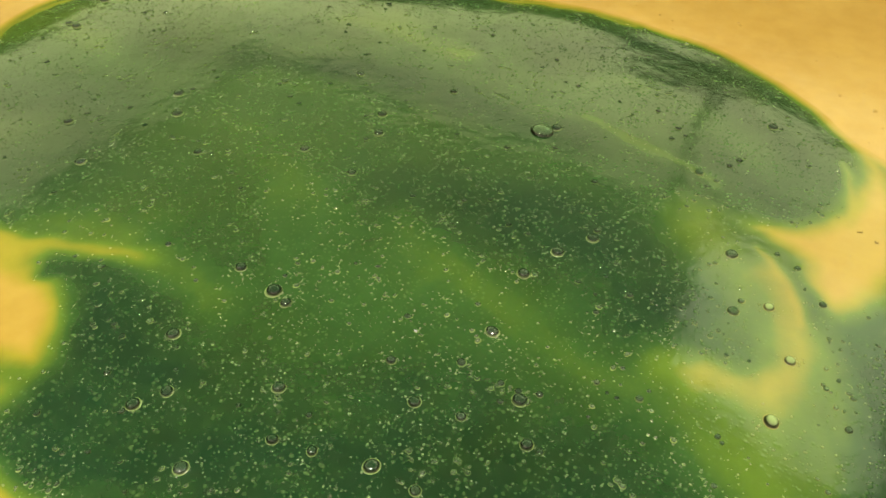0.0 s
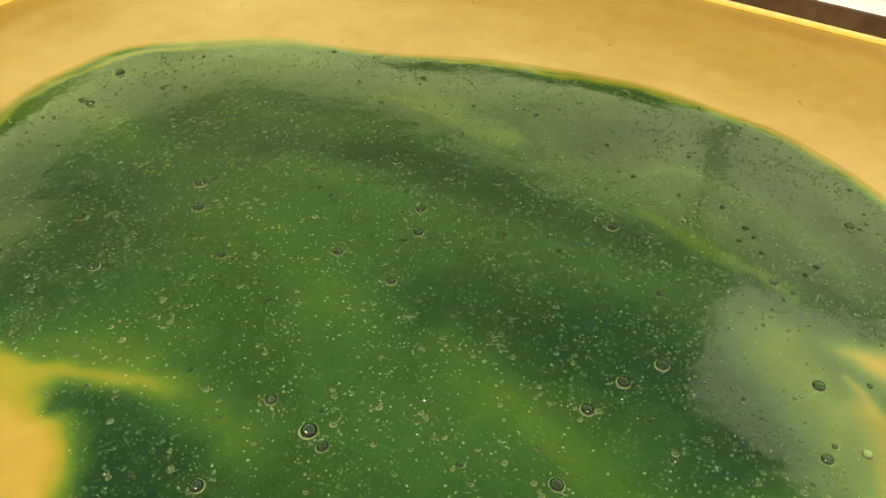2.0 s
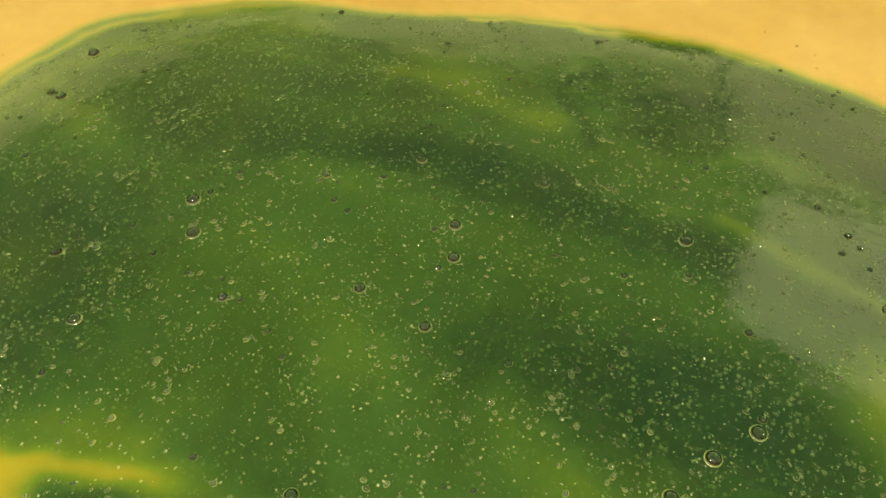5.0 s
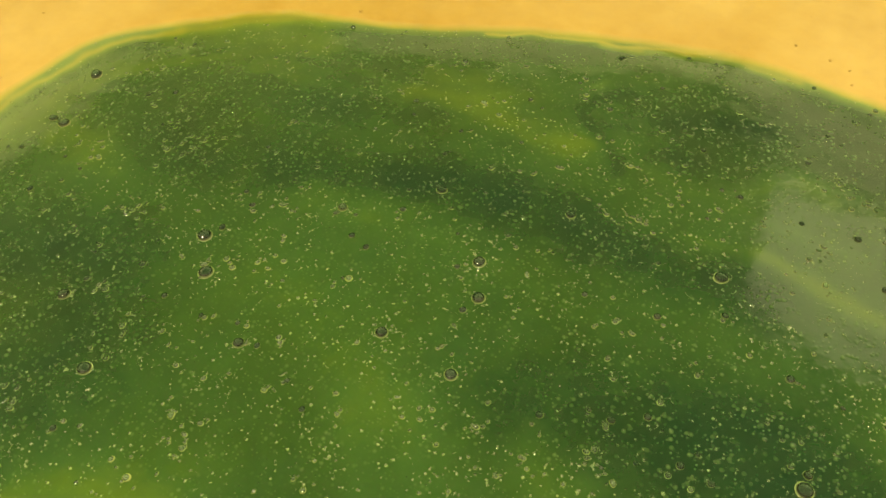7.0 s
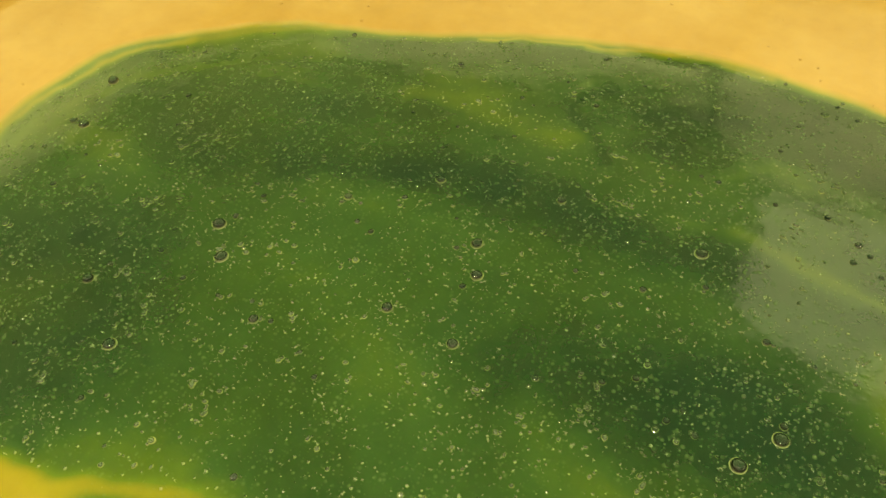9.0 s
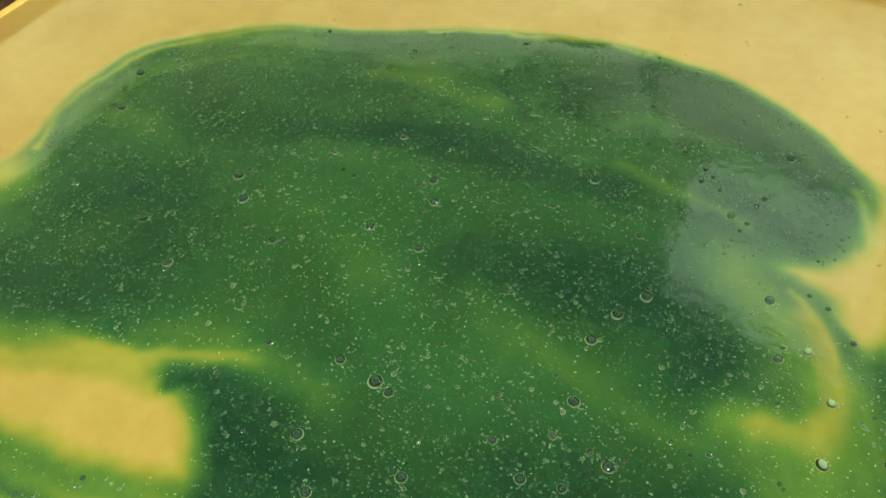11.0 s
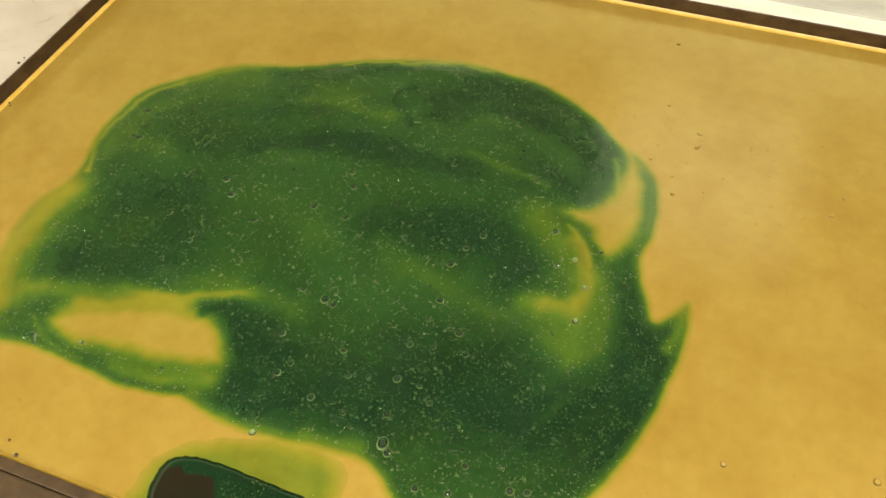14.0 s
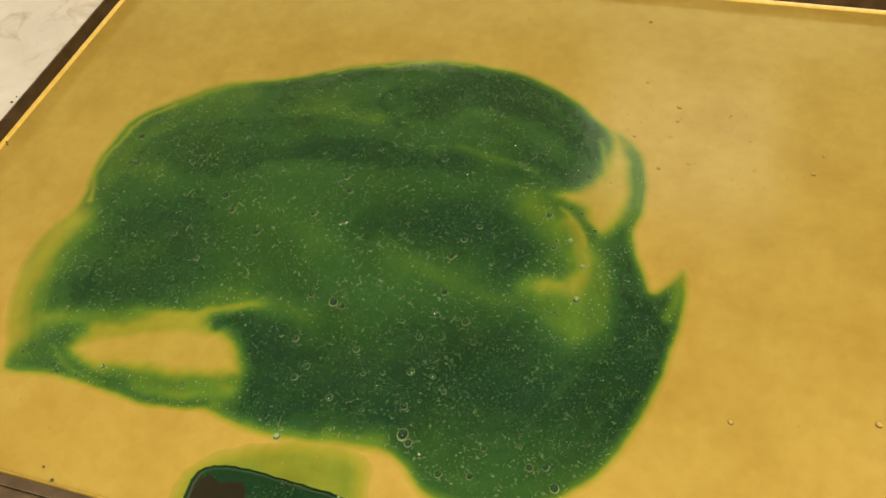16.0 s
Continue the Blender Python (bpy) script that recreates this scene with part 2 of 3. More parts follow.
part("window_frame", box(boxed(WIN[0], WIN[1], -0.045, -0.004, WIN[2] - 0.05, WIN[2]), WIN[0], WIN[1], -0.045, -0.004, WIN[3], WIN[3] + 0.05), DARKWOOD, window)
EDGES = (WIN[0], -0.31, -0.26, WIN[1])
for x0, x1 in ((EDGES[0], EDGES[1]), (EDGES[2], EDGES[3])):
    part("pane", boxed(x0, x1, -0.030, -0.012, WIN[2], WIN[3]), FROSTED, window, "frosted pane bright with daylight")
# unseen glowing pane, added to brighten the reflection on the syrup's left
west = tagged(new("reflection_window"), "added unseen glowing frosted pane with a dark wooden frame", "window", kind="structure")
west.location = (X0, 0, 0)
part("window_frame", box(boxed(0.004, 0.045, -2.6, 3.35, 1.67, 1.72), 0.004, 0.045, -2.6, 3.35, 2.64, 2.69), DARKWOOD, west)
part("pane", boxed(0.012, 0.030, -2.6, 3.35, 1.72, 2.64), SIDE_GLOW, west, "added glowing frosted pane")
part("mullion", boxed(EDGES[1], EDGES[2], -0.045, -0.004, WIN[2], WIN[3]), DARKWOOD, window)


def ceiling_light(x, y, sx, sy, shine):
    thing = new("ceiling_light")
    thing.location = (x, y, CEIL)
    part("housing", boxed(-sx / 2 - 0.03, sx / 2 + 0.03, -sy / 2 - 0.03, sy / 2 + 0.03, -0.035, 0.0, bevel=0.006), PLASTER, thing)
    part("diffuser", boxed(-sx / 2, sx / 2, -sy / 2, sy / 2, -0.06, -0.034, bevel=0.006), shine, thing, "glowing warm white diffuser")
    return tagged(thing, "flat ceiling light with a glowing warm diffuser", "light", "ceiling lights")


for x, y, sx, sy, power in LAMPS:
    ceiling_light(x, y, sx, sy, LAMP_GLOW)
ceiling_light(0.55, 2.72, 1.00, 1.05, DIM_GLOW)

# ---- the cooling table ----
WX0, WX1, WY0, WY1 = -0.521, 1.270, -0.275, 0.597      # inside of the rails
WXN = -0.599                                            # the west rail runs askew: its near end
RAIL = 0.024
table = new("cooling_table")
table.location = (0, 0, FLOOR)
up = -FLOOR


def table_part(name, bm, mat, label=""):
    bmesh.ops.translate(bm, vec=(0, 0, up), verts=bm.verts)
    return part(name, bm, mat, table, label)




def slanted(x_near, x_far, w_near, w_far, z0, z1, y0, y1):
    """A box whose two long sides run askew along y."""
    bm = bmesh.new()
    v = [bm.verts.new(p) for z in (z0, z1) for p in ((w_near, y0, z), (x_near, y0, z), (x_far, y1, z), (w_far, y1, z))]
    for f in ((3, 2, 1, 0), (4, 5, 6, 7), (0, 1, 5, 4), (1, 2, 6, 5), (2, 3, 7, 6), (3, 0, 4, 7)):
        bm.faces.new([v[k] for k in f])
    bmesh.ops.recalc_face_normals(bm, faces=bm.faces)
    return bm


table_part("bed", boxed(WXN - 0.03, WX1 + 0.03, WY0 - 0.034, WY1 + 0.034, -0.05, -0.010), STEEL, "flat steel bed")
table_part("rail", slanted(WXN, WX0, WXN - 0.003, WX0 - 0.003, -0.010, RAIL + 0.001, WY0, WY1), IRON)
table_part("rail", boxed(WX0 - 0.010, WX1 + 0.010, WY1, WY1 + 0.003, -0.010, RAIL, bevel=0.0012), IRON)
table_part("rail", boxed(WXN - 0.010, WX1 + 0.010, WY0 - 0.012, WY0, -0.010, RAIL - 0.012, bevel=0.0012), IRON)
table_part("rail", boxed(WX1, WX1 + 0.010, WY0, WY1, -0.010, RAIL, bevel=0.0012), IRON)
table_part("rail_cap", boxed(WX0 - 0.010, WX1 + 0.012, WY1 + 0.0033, WY1 + 0.032, -0.010, RAIL + 0.0005, bevel=0.0015), CAP, "bright worn steel capping strip")
table_part("rail_cap", boxed(WXN - 0.010, WX1 + 0.012, WY0 - 0.05, WY0 - 0.0125, -0.010, RAIL - 0.010, bevel=0.003), IRON, "brown syrup-smeared iron edge")
for x in (WX0 + 0.06, WX1 - 0.12):
    for y in (WY0 + 0.05, WY1 - 0.11):
        table_part("leg", boxed(x, x + 0.06, y, y + 0.06, FLOOR, -0.05, bevel=0.004), STEEL)
tagged(table, "steel cooling table with raised browned iron rails", "table")


def worktop(name, x0, x1, y0, y1, z1, mat, label, skew=0.0):
    thing = new(name)
    thing.location = ((x0 + x1) / 2, (y0 + y1) / 2, FLOOR)
    hx, hy, h = (x1 - x0) / 2, (y1 - y0) / 2, z1 - FLOOR
    if skew:
        k = skew / (WY1 - WY0)
        part("top", slanted(hx + k * (y0 - WY1), hx + k * (y1 - WY1), -hx, -hx, h - 0.035, h, -hy, hy), mat, thing)
    else:
        part("top", boxed(-hx, hx, -hy, hy, h - 0.035, h, bevel=0.002), mat, thing)
    part("body", boxed(-hx + 0.02, hx - 0.02 - skew * 2.2, -hy + 0.02, hy - 0.02, 0, h - 0.0352), DARKWOOD, thing, "dark wooden base")
    return tagged(thing, label, "worktop")


worktop("worktop", -1.35, WX0 - 0.0035, -0.9, 1.2, RAIL, WHITE, "white laminate worktop with brown stains and specks", WX0 - WXN)
worktop("worktop", WX0 - 0.010, 1.60, WY1 + 0.0365, 1.25, RAIL - 0.002, SCRATCHED, "pale scratched metal worktop behind the cooling table")


# ---- the syrup ----
def smooth_line(points, closed=False, steps=5):
    """A curve through the points."""
    p = np.array(points, float)
    n = len(p)
    out = []
    for i in range(n if closed else n - 1):
        if closed:
            a, b, c, d = p[(i - 1) % n], p[i], p[(i + 1) % n], p[(i + 2) % n]
        else:
            a, b, c, d = p[max(i - 1, 0)], p[i], p[i + 1], p[min(i + 2, n - 1)]
        for k in range(steps):
            t = k / steps
            out.append(0.5 * (2 * b + (c - a) * t + (2 * a - 5 * b + 4 * c - d) * t * t + (3 * b - a - 3 * c + d) * t ** 3))
    if not closed:
        out.append(p[-1])
    return np.array(out)


def line_distance(q, line, closed=False):
    best = np.full(len(q), 1e9)
    n = len(line)
    for i in range(n if closed else n - 1):
        a, b = line[i], line[(i + 1) % n]
        ab = b - a
        t = np.clip(((q - a) @ ab) / max(ab @ ab, 1e-12), 0, 1)
        best = np.minimum(best, ((q - a - t[:, None] * ab) ** 2).sum(1))
    return np.sqrt(best)


def inside(q, line):
    hit = np.zeros(len(q), bool)
    n = len(line)
    for i in range(n):
        (ax, ay), (bx, by) = line[i], line[(i + 1) % n]
        if ay != by:
            cross = (ay > q[:, 1]) != (by > q[:, 1])
            hit ^= cross & (q[:, 0] < (bx - ax) * (q[:, 1] - ay) / (by - ay) + ax)
    return hit


def depth_in(q, points):
    """How far inside a closed curve each place lies (outside: minus)."""
    line = smooth_line(points, True)
    d = line_distance(q, line, True)
    return np.where(inside(q, line), d, -d)


def pull(q, points, width):
    """How strongly a stroke of that width acts at each place, 1 on its line."""
    line, k = smooth_line(points), np.zeros(len(q))
    near = ((q > line.min(0) - 2.6 * width) & (q < line.max(0) + 2.6 * width)).all(1)
    k[near] = np.exp(-(line_distance(q[near], line) / width) ** 2)
    return k


def step(d, lo, hi):
    t = np.clip((d - lo) / (hi - lo), 0, 1)
    return t * t * (3 - 2 * t)


OUTLINE = [(-0.356, -0.167), (-0.370, -0.136), (-0.390, -0.102), (-0.407, -0.056), (-0.416, -0.015), (-0.411, 0.020), (-0.393, 0.062),
           (-0.394, 0.101), (-0.402, 0.150), (-0.393, 0.214), (-0.369, 0.248), (-0.323, 0.287), (-0.281, 0.314), (-0.224, 0.330),
           (-0.169, 0.351), (-0.108, 0.377), (-0.030, 0.402), (0.035, 0.412), (0.094, 0.410), (0.144, 0.402), (0.191, 0.384),
           (0.230, 0.359), (0.261, 0.331), (0.292, 0.314), (0.318, 0.285), (0.331, 0.246), (0.332, 0.202), (0.326, 0.172),
           (0.331, 0.144), (0.343, 0.115), (0.354, 0.089), (0.370, 0.101), (0.387, 0.122), (0.392, 0.095), (0.390, 0.051),
           (0.383, 0.008), (0.371, -0.041), (0.354, -0.088), (0.334, -0.123)]
OUTLINE_LOW = [(0.311, -0.151), (0.272, -0.181), (0.224, -0.192), (0.183, -0.194), (0.158, -0.188), (0.135, -0.170), (0.107, -0.158),
               (0.065, -0.160), (0.016, -0.168), (-0.044, -0.167), (-0.084, -0.161), (-0.100, -0.158), (-0.137, -0.163), (-0.193, -0.166),
               (-0.239, -0.162), (-0.287, -0.159), (-0.315, -0.163)]
# pockets with little dye: closed curve, softness, dye, strength
POCKETS = [
    ([(-0.290, -0.125), (-0.265, -0.096), (-0.203, -0.075), (-0.142, -0.060), (-0.109, -0.061), (-0.088, -0.080), (-0.077, -0.115), (-0.135, -0.125), (-0.201, -0.134), (-0.250, -0.138)], 0.030, 0.06, 1.0),
    ([(0.225, 0.204), (0.260, 0.226), (0.278, 0.266), (0.273, 0.318), (0.283, 0.316), (0.304, 0.282), (0.315, 0.236), (0.310, 0.190), (0.291, 0.155), (0.272, 0.162), (0.259, 0.188)], 0.026, 0.08, 1.0),
]
# broad fields of thick dye: curve, width, dye, strength
FIELDS = [
    ([(-0.147, 0.115), (-0.064, 0.090), (0.013, 0.066), (0.089, 0.069)], 0.0288, 0.64, 0.50),
    ([(-0.325, -0.046), (-0.260, -0.036), (-0.212, 0.011), (-0.236, 0.075), (-0.302, 0.056)], 0.0398, 0.95, 0.85),
    ([(-0.284, 0.167), (-0.220, 0.174), (-0.190, 0.242)], 0.0288, 0.90, 0.65),
    ([(-0.183, 0.182), (-0.100, 0.212), (-0.017, 0.221), (0.051, 0.223), (0.094, 0.228)], 0.0178, 0.97, 0.80),
    ([(0.091, 0.136), (0.136, 0.131), (0.186, 0.132), (0.195, 0.095)], 0.0357, 1.00, 0.85),
    ([(0.022, 0.321), (0.087, 0.360), (0.170, 0.340), (0.231, 0.291), (0.230, 0.243), (0.170, 0.241)], 0.0261, 0.95, 0.85),
    ([(-0.067, -0.072), (0.005, -0.103), (0.079, -0.096), (0.165, -0.058), (0.257, -0.063), (0.327, -0.043), (0.369, 0.024)], 0.0640, 1.00, 0.97),
    ([(-0.083, -0.056), (-0.058, -0.105), (-0.022, -0.140)], 0.0247, 1.00, 0.90),
    ([(0.323, 0.121), (0.341, 0.069), (0.366, 0.064)], 0.0261, 0.92, 0.80),
    ([(0.331, 0.037), (0.359, 0.013)], 0.0274, 0.95, 0.70),
    ([(0.097, -0.048), (0.170, -0.022), (0.230, -0.014)], 0.0343, 0.95, 0.80),
    ([(-0.124, 0.218), (-0.074, 0.234), (-0.020, 0.237), (0.027, 0.234)], 0.0150, 1.00, 0.75),
    ([(0.014, 0.100), (0.047, 0.125), (0.087, 0.131), (0.135, 0.145)], 0.0400, 1.00, 0.75),
]
# streaks drawn by the ladle
STREAKS = [
    ([(0.033, 0.086), (0.113, 0.061), (0.178, 0.046), (0.232, 0.040), (0.265, 0.034)], 0.0165, 0.62, 0.65),
    ([(-0.144, 0.303), (-0.085, 0.303), (-0.035, 0.291)], 0.0151, 0.60, 0.55),
    ([(-0.195, 0.285), (-0.125, 0.281), (-0.066, 0.296)], 0.0048, 0.62, 0.45),
    ([(-0.173, 0.164), (-0.108, 0.178), (-0.046, 0.180)], 0.0062, 0.66, 0.40),
    ([(0.085, 0.254), (0.123, 0.250), (0.163, 0.241), (0.191, 0.230)], 0.0062, 0.52, 0.65),
    ([(0.048, 0.250), (0.108, 0.251), (0.158, 0.234)], 0.0041, 0.62, 0.40),
    ([(0.069, 0.298), (0.090, 0.315), (0.115, 0.310)], 0.0075, 0.58, 0.50),
    ([(-0.005, 0.306), (0.032, 0.292), (0.083, 0.279), (0.136, 0.280)], 0.0048, 0.66, 0.40),
    ([(-0.039, 0.350), (-0.041, 0.316), (-0.015, 0.292), (0.035, 0.286)], 0.0055, 0.62, 0.40),
    ([(0.201, 0.184), (0.245, 0.149), (0.271, 0.102), (0.284, 0.041)], 0.0274, 0.42, 0.85),
    ([(0.217, 0.068), (0.249, 0.064), (0.272, 0.073)], 0.0165, 0.34, 0.70),
    ([(0.238, 0.071), (0.267, 0.080), (0.274, 0.111), (0.266, 0.148), (0.254, 0.169)], 0.0130, 0.24, 0.80),
    ([(0.258, 0.035), (0.285, 0.020), (0.290, 0.057)], 0.0200, 0.50, 0.70),
    ([(0.291, 0.110), (0.304, 0.070), (0.304, 0.034)], 0.0123, 0.50, 0.50),
    ([(-0.338, -0.093), (-0.277, -0.079), (-0.207, -0.058)], 0.0151, 0.40, 0.85),
    ([(-0.268, -0.092), (-0.207, -0.070), (-0.155, -0.057)], 0.0123, 0.24, 0.80),
    ([(-0.204, -0.062), (-0.158, -0.052), (-0.119, -0.031), (-0.085, -0.016)], 0.0089, 0.24, 0.92),
    ([(-0.076, -0.016), (-0.029, -0.025)], 0.0178, 0.56, 0.70),
    ([(-0.108, -0.010), (-0.168, -0.036)], 0.0110, 0.52, 0.60),
    ([(-0.184, -0.158), (-0.121, -0.146), (-0.078, -0.135)], 0.0151, 0.36, 0.92),
    ([(-0.123, -0.165), (-0.084, -0.150)], 0.0055, 0.45, 0.70),
    ([(-0.146, 0.280), (-0.113, 0.291), (-0.082, 0.287), (-0.040, 0.282)], 0.0110, 0.54, 0.65),
    ([(-0.022, 0.345), (-0.042, 0.328), (-0.043, 0.314), (-0.022, 0.298), (-0.006, 0.280)], 0.0055, 0.94, 0.70),
    ([(0.003, 0.339), (-0.015, 0.330), (-0.013, 0.314), (0.007, 0.302)], 0.0050, 0.90, 0.50),
    ([(-0.156, 0.180), (-0.127, 0.185), (-0.101, 0.193)], 0.0110, 0.60, 0.45),
    ([(-0.254, 0.212), (-0.263, 0.178), (-0.246, 0.164), (-0.217, 0.168)], 0.0100, 0.94, 0.50),
    ([(-0.366, 0.136), (-0.322, 0.145), (-0.285, 0.138)], 0.0180, 0.60, 0.60),
    ([(-0.138, -0.013), (-0.106, 0.010)], 0.0180, 0.58, 0.40),
    ([(-0.052, 0.084), (-0.031, 0.082), (-0.010, 0.077)], 0.0200, 0.60, 0.35),
    ([(-0.136, 0.357), (-0.085, 0.378), (-0.037, 0.394), (0.010, 0.407)], 0.0022, 0.18, 0.75),
    ([(-0.118, 0.357), (-0.065, 0.380), (-0.018, 0.396)], 0.0016, 0.62, 0.60),
]
# thinned dye along the rim
RIM_STREAKS = [
    ([(-0.372, -0.120), (-0.392, -0.070), (-0.399, -0.020), (-0.394, 0.015), (-0.384, 0.040)], 0.036, 0.19, 0.95),
    ([(-0.378, 0.080), (-0.391, 0.130), (-0.388, 0.185), (-0.372, 0.224), (-0.340, 0.262)], 0.005, 0.14, 0.85),
    ([(-0.340, 0.262), (-0.300, 0.294), (-0.250, 0.318)], 0.010, 0.24, 0.8),
    ([(-0.060, 0.384), (0.010, 0.402), (0.070, 0.405)], 0.004, 0.25, 0.7),
    ([(-0.030, 0.393), (0.030, 0.403)], 0.003, 0.70, 0.6),
    ([(0.374, 0.060), (0.381, 0.095), (0.386, 0.118)], 0.008, 0.34, 0.8),
    ([(0.050, -0.158), (0.100, -0.148)], 0.014, 0.40, 0.8),
    ([(-0.040, -0.165), (0.040, -0.164)], 0.008, 0.42, 0.7),
    ([(-0.370, 0.120), (-0.358, 0.190), (-0.312, 0.252), (-0.240, 0.296)], 0.026, 0.58, 0.75),
]
# thin threads of dye that lie across the pockets
FILAMENTS = [
    ([(-0.339, -0.133), (-0.293, -0.136), (-0.245, -0.150), (-0.184, -0.158), (-0.134, -0.158), (-0.098, -0.154)], 0.0075, 0.70, 0.90),
    ([(-0.312, -0.127), (-0.273, -0.147), (-0.230, -0.155)], 0.0034, 0.45, 0.60),
    ([(-0.125, -0.056), (-0.107, -0.045), (-0.079, -0.043)], 0.0075, 0.95, 0.90),
    ([(0.214, 0.199), (0.253, 0.181), (0.274, 0.155), (0.293, 0.134)], 0.0062, 0.66, 0.90),
    ([(0.234, 0.187), (0.260, 0.162), (0.273, 0.134)], 0.0027, 0.20, 0.60),
    ([(0.286, 0.312), (0.300, 0.300), (0.315, 0.272), (0.322, 0.240), (0.322, 0.205)], 0.003, 0.40, 0.5),
    ([(0.262, 0.300), (0.280, 0.262), (0.281, 0.236)], 0.004, 0.20, 0.6),
]

# thinned dye round the gob by the near rail
HALO = [(-0.074, -0.290), (-0.087, -0.245), (-0.082, -0.216), (-0.050, -0.192), (0.000, -0.178), (0.050, -0.164), (0.092, -0.168), (0.108, -0.205), (0.128, -0.290)]


def dye_at(q):
    q = np.array(q, float)
    x, y = q[:, 0], q[:, 1]
    warp = np.stack([np.sin(61 * y + 17 * x) + 0.5 * np.sin(137 * y - 88 * x + 1.3) + 0.25 * np.sin(290 * y + 170 * x),
                     np.sin(53 * x - 23 * y) + 0.5 * np.sin(121 * x + 97 * y + 0.6) + 0.25 * np.sin(310 * x - 150 * y)], 1)
    w = q + 0.0022 * warp
    edge = depth_in(q + 0.0008 * warp, OUTLINE + OUTLINE_LOW)
    dye = 0.78 * step(edge, -0.011, 0.017)
    rim = dye.copy()
    for points, width, value, strength in FIELDS + STREAKS + RIM_STREAKS:
        k = strength * pull(w, points, width)
        dye += (value - dye) * k * (1 if value < 0.7 else step(edge, 0.0, 0.02))
    for points, soft, value, strength in POCKETS:
        dye += (value - dye) * strength * step(depth_in(w, points), -soft * 0.6, soft * 0.6)
    for points, width, value, strength in FILAMENTS:
        dye += (value - dye) * strength * pull(w, points, width)
    dye = np.clip(dye * np.minimum(1, rim / 0.78 * 1.6), 0, 1)
    halo = depth_in(w, HALO)
    dye = np.maximum(dye, 0.34 * step(halo, -0.015, 0.020))
    return dye, np.maximum(edge, halo)


def marbling(q, edge):
    """Fine drawn-out veins that follow the gob's outline as the ladle drew it."""
    turn = np.arctan2(q[:, 1] - 0.06, q[:, 0] - 0.02)
    return np.array([noise.noise((e * 46 + 2 * math.sin(a * 2), 2.4 * math.cos(a), 2.4 * math.sin(a))) + 0.5 * noise.noise((e * 120, 4 * math.cos(a), 4 * math.sin(a) + 9)) for e, a in zip(edge, turn)])


def sheet(name, x0, x1, y0, y1, cell, height):
    """A grid over the plan; height(q): dye, height above the bed and where it is laid."""
    xs, ys = np.arange(x0, x1 + cell / 2, cell), np.arange(y0, y1 + cell / 2, cell)
    gx, gy = np.meshgrid(xs, ys)
    q = np.stack([gx.ravel(), gy.ravel()], 1)
    dye, z, ok = height(q)
    nx = len(xs)
    i = np.arange(len(q)).reshape(len(ys), nx)
    quads = np.stack([i[:-1, :-1], i[:-1, 1:], i[1:, 1:], i[1:, :-1]], -1).reshape(-1, 4)
    quads = quads[ok[quads].any(1)]
    used, back = np.unique(quads, return_inverse=True)
    verts = np.column_stack([q, z])[used]
    me = bpy.data.meshes.new(name)
    me.from_pydata(verts.tolist(), [], back.reshape(-1, 4).tolist())
    att = me.attributes.new("dye", "FLOAT", "POINT")
    att.data.foreach_set("value", dye[used].astype(np.float32))
    me.polygons.foreach_set("use_smooth", np.ones(len(me.polygons), bool))
    me.materials.append(SYRUP)
    return me


def swell(q):
    return 0.0005 * (np.sin(23 * q[:, 0] + 5 * np.sin(7 * q[:, 1])) + np.sin(19 * q[:, 1] + 4 * np.sin(9 * q[:, 0])))


def green_height(q):
    dye, edge = dye_at(q)
    veins = marbling(q, edge) * step(edge, 0.002, 0.02) * (1 - step(edge, 0.07, 0.15))
    dye = np.clip(dye + 0.10 * veins * step(dye, 0.1, 0.5), 0, 1)
    return dye, -0.0005 + 0.0016 * step(edge, -0.030, 0.040) + swell(q) * step(edge, 0, 0.03), edge > -0.013


green = tagged(new("green_syrup", sheet("green_syrup", -0.445, 0.42, -0.2735, 0.435, 0.0020, green_height)),
               "glossy bottle-green sugar syrup swirled into yellow syrup, full of bubbles", "syrup")


def yellow_syrup():
    bm = bmesh.new()
    # the surface climbs the rails in a small curved lip
    lip = [(0.0, 0.0028), (0.0008, 0.0016), (0.0018, 0.0007), (0.0034, 0.0002), (0.006, 0.0)]
    loops = []
    for inset, z in lip:
        loops.append([bm.verts.new((x, y, z)) for x, y in ((WXN + inset, WY0 + inset), (WX1 - inset, WY0 + inset), (WX1 - inset, WY1 - inset), (WX0 + inset, WY1 - inset))])
    for a, b in zip(loops, loops[1:]):
        for k in range(4):
            bm.faces.new((a[k], a[(k + 1) % 4], b[(k + 1) % 4], b[k]))
    bm.faces.new(loops[-1])
    thin = bmesh.new()
    edge = []
    for inset, z in [(0.0002, 0.0046), (0.0008, 0.0034), (0.0016, 0.0021), (0.0028, 0.0011), (0.0042, 0.0005)]:
        edge.append([thin.verts.new((x, y, z)) for x, y in ((WXN + inset, WY0 + inset), (WX1 - inset, WY0 + inset), (WX1 - inset, WY1 - inset), (WX0 + inset, WY1 - inset))])
    for a, b in zip(edge, edge[1:]):
        for k in range(4):
            thin.faces.new((a[k], a[(k + 1) % 4], b[(k + 1) % 4], b[k]))
    base = [bm.verts.new((v.co.x, v.co.y, -0.0098)) for v in loops[0]]
    for k in range(4):
        bm.faces.new((base[k], base[(k + 1) % 4], loops[0][(k + 1) % 4], loops[0][k]))
    bm.faces.new(base[::-1])
    bmesh.ops.recalc_face_normals(bm, faces=bm.faces)
    ob = part("yellow_syrup", bm, SYRUP)
    part("lip", thin, THIN, ob, "thin bright lip of syrup clinging to the rails", True)
    return ob


